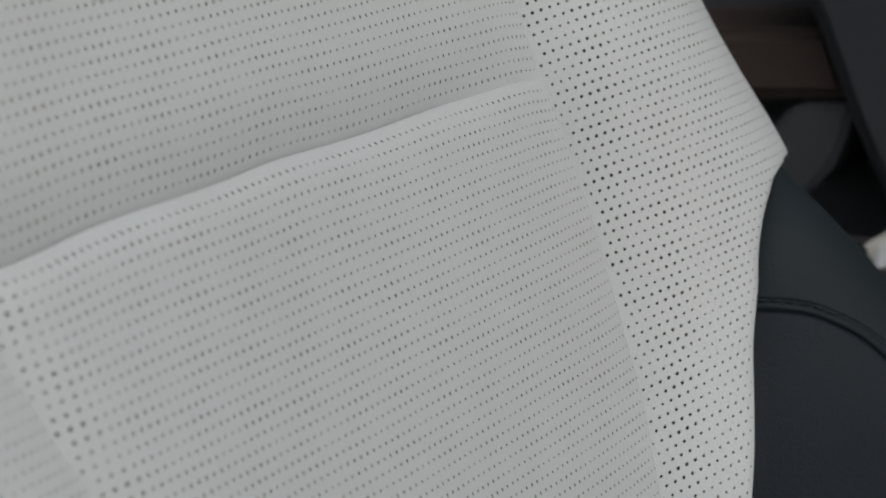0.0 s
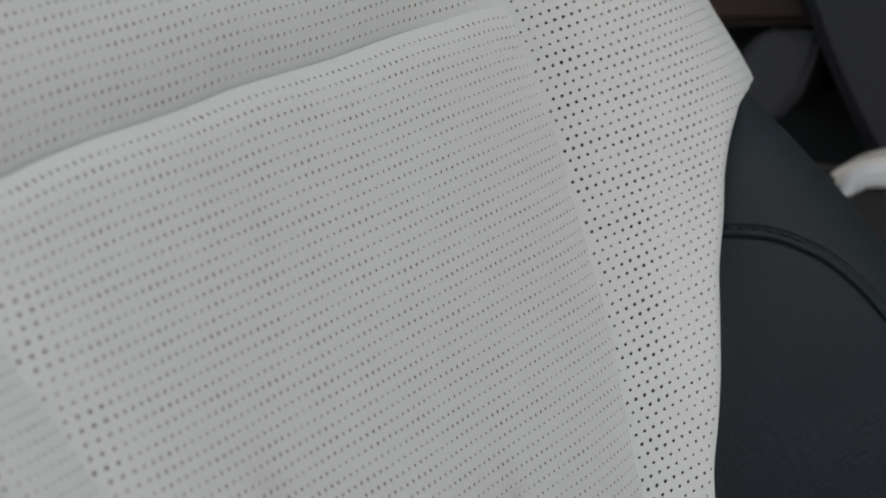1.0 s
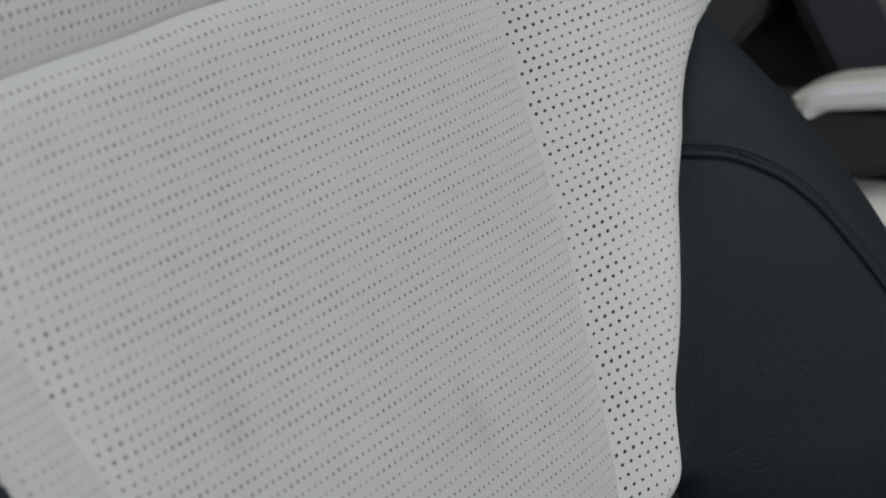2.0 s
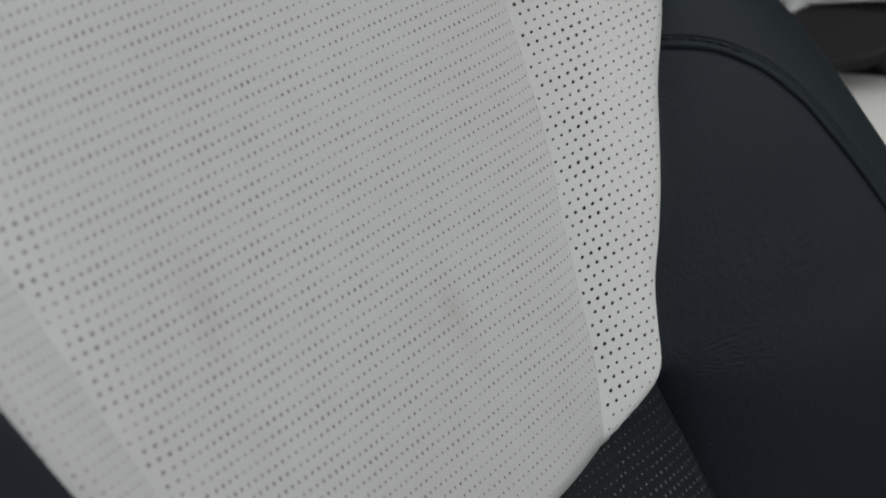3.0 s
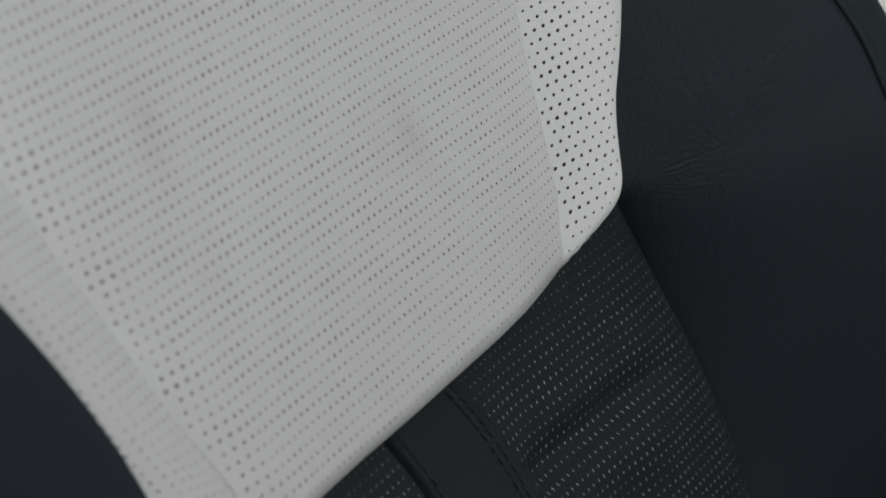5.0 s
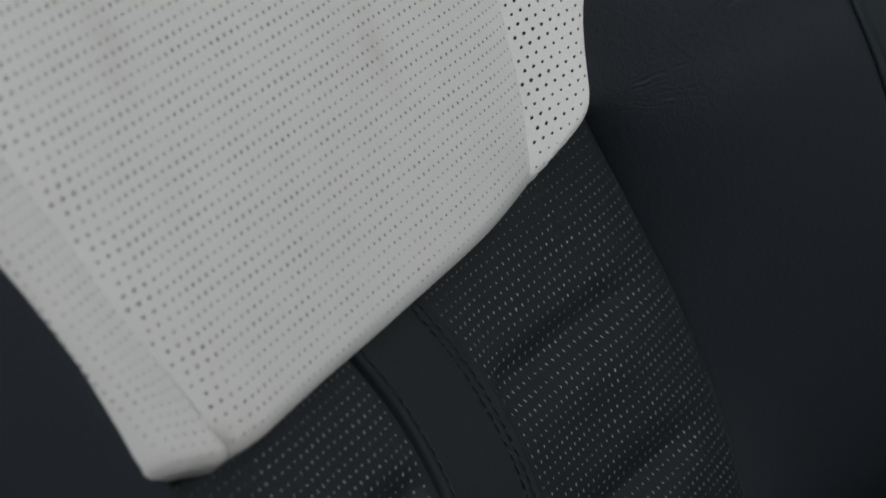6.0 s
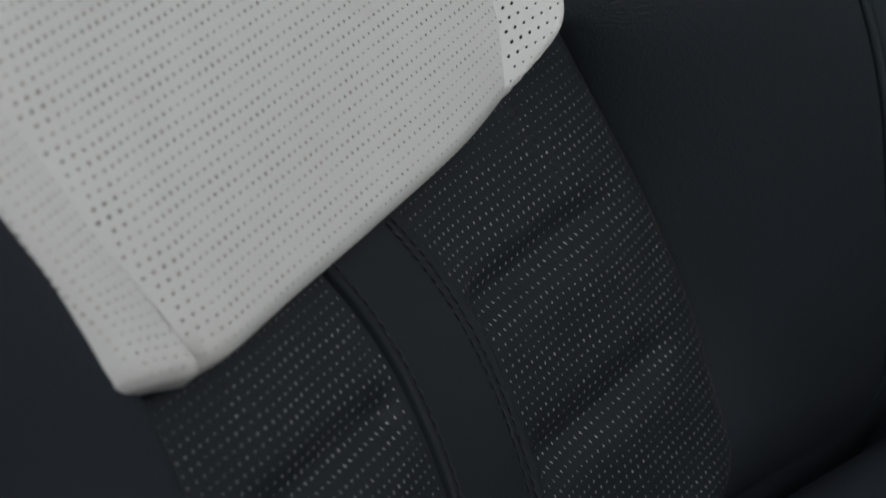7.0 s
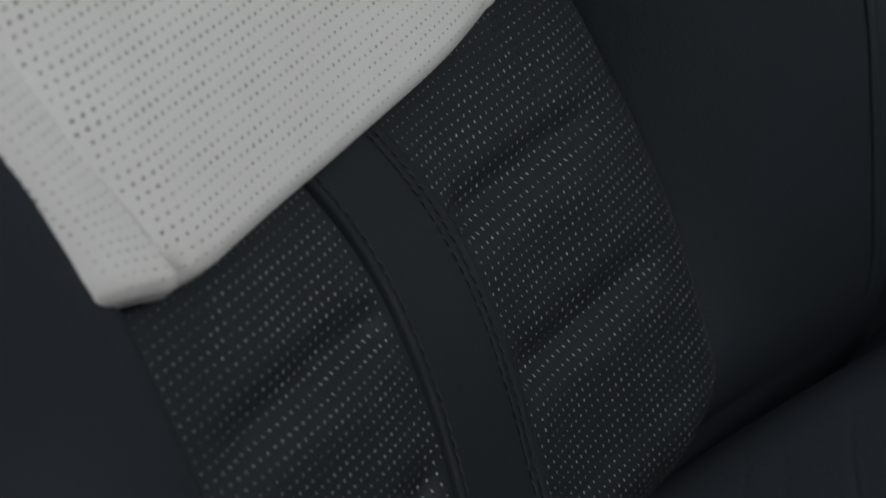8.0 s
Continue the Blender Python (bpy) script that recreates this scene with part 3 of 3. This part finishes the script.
gusset = grid_object("bolster_gusset", oblique(q, c, GH), SIDE, seat, "black leather gusset wrapping round the bolster")

# piping cord sunk in the seam
ph = np.linspace(0.108, 0.3670, 200)
pt = crossing(ph)
q, c = bolster_skin(pt, ph)
cord = oblique(q, c + 0.0019, ph)


def tube(name, pts, radius, mat, parent, label="", sides=8):
    pts = np.array(pts)
    tan = np.gradient(pts, axis=0)
    tan /= np.linalg.norm(tan, axis=1, keepdims=True) + 1e-12
    ref = np.cross(tan, np.array((0.3, -0.8, 0.52)))
    ref /= np.linalg.norm(ref, axis=1, keepdims=True) + 1e-12
    oth = np.cross(tan, ref)
    ang = np.linspace(0, 2 * math.pi, sides + 1)
    ring = pts[:, None] + radius * (ref[:, None] * np.cos(ang)[None, :, None] + oth[:, None] * np.sin(ang)[None, :, None])
    return grid_object(name, ring, mat, parent, label)


tube("piping", cord, 0.0008, SIDE, seat, "thin black leather piping")

# topstitching above the piping, near the white edge
line_h = np.linspace(0.3525, 0.3668, 40)[::-1]
lq, lc = bolster_skin(crossing(line_h), line_h)
sew(oblique(lq + 0.0008, lc + 0.0006, line_h + 0.0034), oblique(lq + 0.0008, lc - 0.01, line_h + 0.0034), gusset)

# ---- the other bolster, low and plain ----
lh = np.linspace(0.09, CROWN, 140)
lt = np.linspace(0, 1, 60)
LT, LH = np.meshgrid(lt, lh)
edge_u = spline((0.09, 0.20, 0.255, 0.27, 0.30, 0.35, 0.41, 0.46, 0.56, 0.64), (-0.073, -0.074, -0.076, -0.079, -0.090, -0.112, -0.146, -0.162, -0.180, -0.177))
edge_d = spline((0.09, 0.20, 0.255, 0.27, 0.30, 0.35, 0.64), (0.011, 0.011, 0.010, 0.0085, 0.0065, 0.0065, 0.0065))
ang = radians(-8) + LT * radians(120)
lu = edge_u(LH) - 0.062 * np.sin(ang) - 0.0086 - 0.05 * np.maximum(LT - 0.7, 0)
ld = edge_d(LH) + 0.062 * (math.cos(radians(8)) - np.cos(ang)) * 0.9 + 0.002 * np.exp(-LT / 0.02)
tuck = seat_points(edge_u(LH[:, :1]) + np.array([[0.030, 0.012]]), edge_d(LH[:, :1]) + np.array([[0.040, 0.016]]), LH[:, :1])
grid_object("bolster_face", np.concatenate([tuck, seat_points(lu, ld, LH)], 1), DARK, seat, "smooth black leather bolster side")

# closed back and top of the backrest
oh = np.linspace(0.06, CROWN - 0.005, 60)
ou = np.linspace(-0.26, 0.33, 50)
OU, OH = np.meshgrid(ou, oh)
OD = 0.15 - 0.03 * ((OU - 0.035) / 0.3) ** 4 - 0.03 * smooth((OH - 0.5) / 0.14)
grid_object("back_shell", seat_points(OU, OD, OH), TRIM, seat, "black moulded back shell", 0.004)

# ---- seat cushion ----
cu = np.concatenate([np.linspace(-0.24, 0.150, 80), np.linspace(0.1505, 0.25, 320), np.linspace(0.253, 0.32, 30)])
cf = np.concatenate([np.linspace(0, 0.26, 280), np.linspace(0.265, 1, 60)])
CU, CF = np.meshgrid(cu, cf)
run = CF * 0.56
top = 0.296 + 0.03 * CF + 0.075 * smooth((CU - 0.16) / 0.11) + 0.035 * smooth((-0.06 - CU) / 0.08)
top = top - 0.035 * np.clip((CF - 0.85) / 0.15, 0, 1) ** 2 - 0.045 * np.clip(1 - CF / 0.12, 0, 1) ** 2
top = top - 0.06 * np.clip((np.abs(CU - 0.04) - 0.23) / 0.05, 0, 1) ** 2
top = top + 0.0007 * np.sin(CU * 70 + run * 30) * np.sin(run * 55)
back = 0.125 - 1.4 * np.clip(CU - 0.181, 0, 0.07) - run
for place, deep in ((0.0285, 0.00022), (0.0046, 0.0004), (0.0008, 0.0002), (0.0425, 0.00025)):
    top = top - deep * bell(back - 0.4 * (CU - 0.20) - place + 0.0006 * np.sin(CU * 300), 0.0013) * bell(CU - 0.196, 0.02)
pts = np.stack([CU - 0.04, back, top], -1)
cushion = empty("seat_cushion", "blue-black leather seat cushion below the backrest", "seat cushion")
grid_object("cushion_top", pts, DARK, cushion, "blue-black leather cushion top")
bm = bmesh.new()
bmesh.ops.create_cube(bm, size=1, matrix=pose(0, -0.19, 0.18) @ Matrix.Diagonal((0.50, 0.52, 0.24, 1)))
bmesh.ops.bevel(bm, geom=bm.edges[:], offset=0.02, segments=3, affect="EDGES")
part("cushion_base", bm, TRIM, cushion)
for x in (-0.2, 0.2):
    bm = bmesh.new()
    bmesh.ops.create_cube(bm, size=1, matrix=pose(x, -0.15, 0.04) @ Matrix.Diagonal((0.05, 0.6, 0.08, 1)))
    part("seat_rail", bm, TRIM, cushion)


# ---- cabin ----
def box(name, centre, size, mat, parent=None, label="", bevel=0.01, turn=0.0, kind="", category=""):
    bm = bmesh.new()
    bmesh.ops.create_cube(bm, size=1, matrix=Matrix.Diagonal((*size, 1)))
    if bevel:
        bmesh.ops.bevel(bm, geom=bm.edges[:], offset=bevel, segments=3, affect="EDGES")
    me = bpy.data.meshes.new(name)
    bm.to_mesh(me)
    bm.free()
    me.materials.append(mat)
    ob = new(name, me)
    if parent:
        ob.parent = parent
    ob.matrix_local = pose(*centre, 0, 0, turn)
    return tagged(ob, label, category, "", kind)


box("floor", (0.2, 0.2, -0.03), (2.4, 3.2, 0.06), CARPET, None, "charcoal carpet on the car floor", 0.005, 0, "structure", "floor")
# Headliner out of view, added to hold back light from above and behind.
box("ceiling", (0.35, 1.05, 1.25), (1.9, 1.5, 0.04), LINER, None, "unseen grey fabric headliner, added to block light from above", 0.005, 0, "structure", "ceiling")
# Out of view; added to keep low side light off the lower seat.
box("wall_near", (-0.53, 0.1, 0.30), (0.06, 3.0, 0.60), TRIM, None, "unseen dark low wall, added to block low side light", 0.01, 0, "structure", "wall")
# Added unseen, close and tall, so that the lower seat gets less light.
box("wall_front", (0.35, -1.02, 0.46), (1.9, 0.06, 0.92), TRIM, None, "unseen dark plain wall, added to shade the lower seat", 0.01, 0, "structure", "wall")
# Unseen as well; added only to close the space behind the seat.
box("wall_rear", (0.35, 1.75, 0.6), (1.9, 0.06, 1.2), TRIM, None, "unseen plain dark wall, added to close the rear", 0.01, 0, "structure", "wall")


def slab(name, outline, x, thick, mat, parent, label="", bevel=0.003):
    """A moulding cut to an outline in y and z, its face at x towards the seat."""
    bm = bmesh.new()
    face = bm.faces.new([bm.verts.new((x, y, z)) for y, z in outline])
    moved = bmesh.ops.extrude_face_region(bm, geom=[face])
    bmesh.ops.translate(bm, verts=[g for g in moved["geom"] if isinstance(g, bmesh.types.BMVert)], vec=(thick, 0, 0))
    bmesh.ops.bevel(bm, geom=[e for e in bm.edges if e.calc_face_angle(0) > 0.6], offset=bevel, segments=3, affect="EDGES")
    ob = part(name, bm, mat, parent, label)
    ob.data.polygons.foreach_set("use_smooth", np.full(len(ob.data.polygons), False))
    return ob


def arc(cy, cz, ry, rz, a0, a1, n=14):
    return [(cy + ry * math.cos(radians(a0 + (a1 - a0) * k / n)), cz + rz * math.sin(radians(a0 + (a1 - a0) * k / n))) for k in range(n + 1)]


# ---- far door ----
door = tagged(new("door_1"), "black car door with wood trim and a pale lower panel", "car door", "", "structure")
slab("door_panel", [(1.2, 0.06), (-1.3, 0.06), (-1.3, 0.78), (1.2, 0.78)], 0.60, 0.06, GREY, door, "grey plastic door panel", 0.01)
PY, PZ = np.meshgrid(np.linspace(0.9, -1.1, 60), np.linspace(0, 1, 16))
sill = np.stack([0.465 - 0.16 * (1 - PZ), PY, 0.42 + 0.100 * PZ + 0.0 * PY], -1)
grid_object("lower_panel", sill, PALE, door, "pale smooth lower door panel", 0.012)
slab("wood_trim", [(0.62, 0.570), (0.2539, 0.5997), (0.2064, 0.6036), (0.2134, 0.6196), (0.2186, 0.6338), (0.2655, 0.6304), (0.62, 0.605)], 0.525, 0.08, BROWN, door, "dark brown wood trim", 0.005)
slab("grey_trim", [(0.250, 0.553), (0.2480, 0.5800), (0.2405, 0.5913), (0.2328, 0.5996), (0.2053, 0.6019), (0.2085, 0.5878), (0.2150, 0.5721), (0.2251, 0.5600)], 0.522, 0.085, GREY, door, "grey plastic moulding", 0.003)
slab("door_moulding", [(0.2420, 0.680), (0.2229, 0.6402), (0.2186, 0.6304), (0.2043, 0.5960), (0.1936, 0.5740), (0.150, 0.500), (0.100, 0.500), (0.150, 0.590), (0.172, 0.640), (0.190, 0.680)], 0.512, 0.09, PILLAR, door, "blue-grey plastic moulding", 0.008)
# Unseen frame and opaque pane, added to stop light from the far side.
slab("blocker_frame", [(1.15, 0.78), (-1.25, 0.78), (-0.95, 1.22), (1.05, 1.22), (1.05, 1.18), (-0.92, 1.18), (-1.18, 0.82), (1.15, 0.82)], 0.60, 0.04, TRIM, door, "unseen black frame, added round the blocking pane", 0.004)
slab("blocker_pane", [(1.14, 0.81), (-1.19, 0.81), (-0.93, 1.19), (1.06, 1.19)], 0.615, 0.005, BLACKOUT, door, "unseen opaque dark pane, added to block far-side light", 0.001)

armrest = empty("door_armrest", "ivory leather door armrest with a satin metal inlay", "armrest")
slab("armrest_cap", [(0.1735, 0.5545), (0.1712, 0.5585), (0.1688, 0.5605), (0.1658, 0.5620), (0.1624, 0.5634), (0.1590, 0.5646), (0.1552, 0.5656), (0.1432, 0.5678), (0.127, 0.5700), (-0.25, 0.604), (-0.25, 0.600), (0.127, 0.5640), (0.155, 0.5600), (0.1600, 0.5570), (0.1620, 0.5510), (0.1680, 0.5490)], 0.440, 0.030, IVORY, armrest, "ivory leather armrest top", 0.0035)
slab("metal_inlay", [(0.1668, 0.5490), (0.1648, 0.5570), (0.1626, 0.5608), (0.1590, 0.5626), (0.155, 0.5640), (0.127, 0.5684), (-0.25, 0.604), (-0.25, 0.590), (0.127, 0.5580), (0.150, 0.5552), (0.158, 0.5540), (0.1625, 0.5490)], 0.436, 0.014, CHROME, armrest, "silver painted inlay", 0.0022)
slab("armrest_body", arc(0.163, 0.559, 0.060, 0.036, 180, 360) + [(0.17, 0.5595)], 0.440, 0.018, GRAPHITE, armrest, "dark grey door pull", 0.006)
slab("armrest_mount", [(-0.12, 0.53), (-0.24, 0.53), (-0.24, 0.57), (-0.12, 0.565)], 0.452, 0.16, TRIM, armrest, "black mount behind the armrest", 0.004)
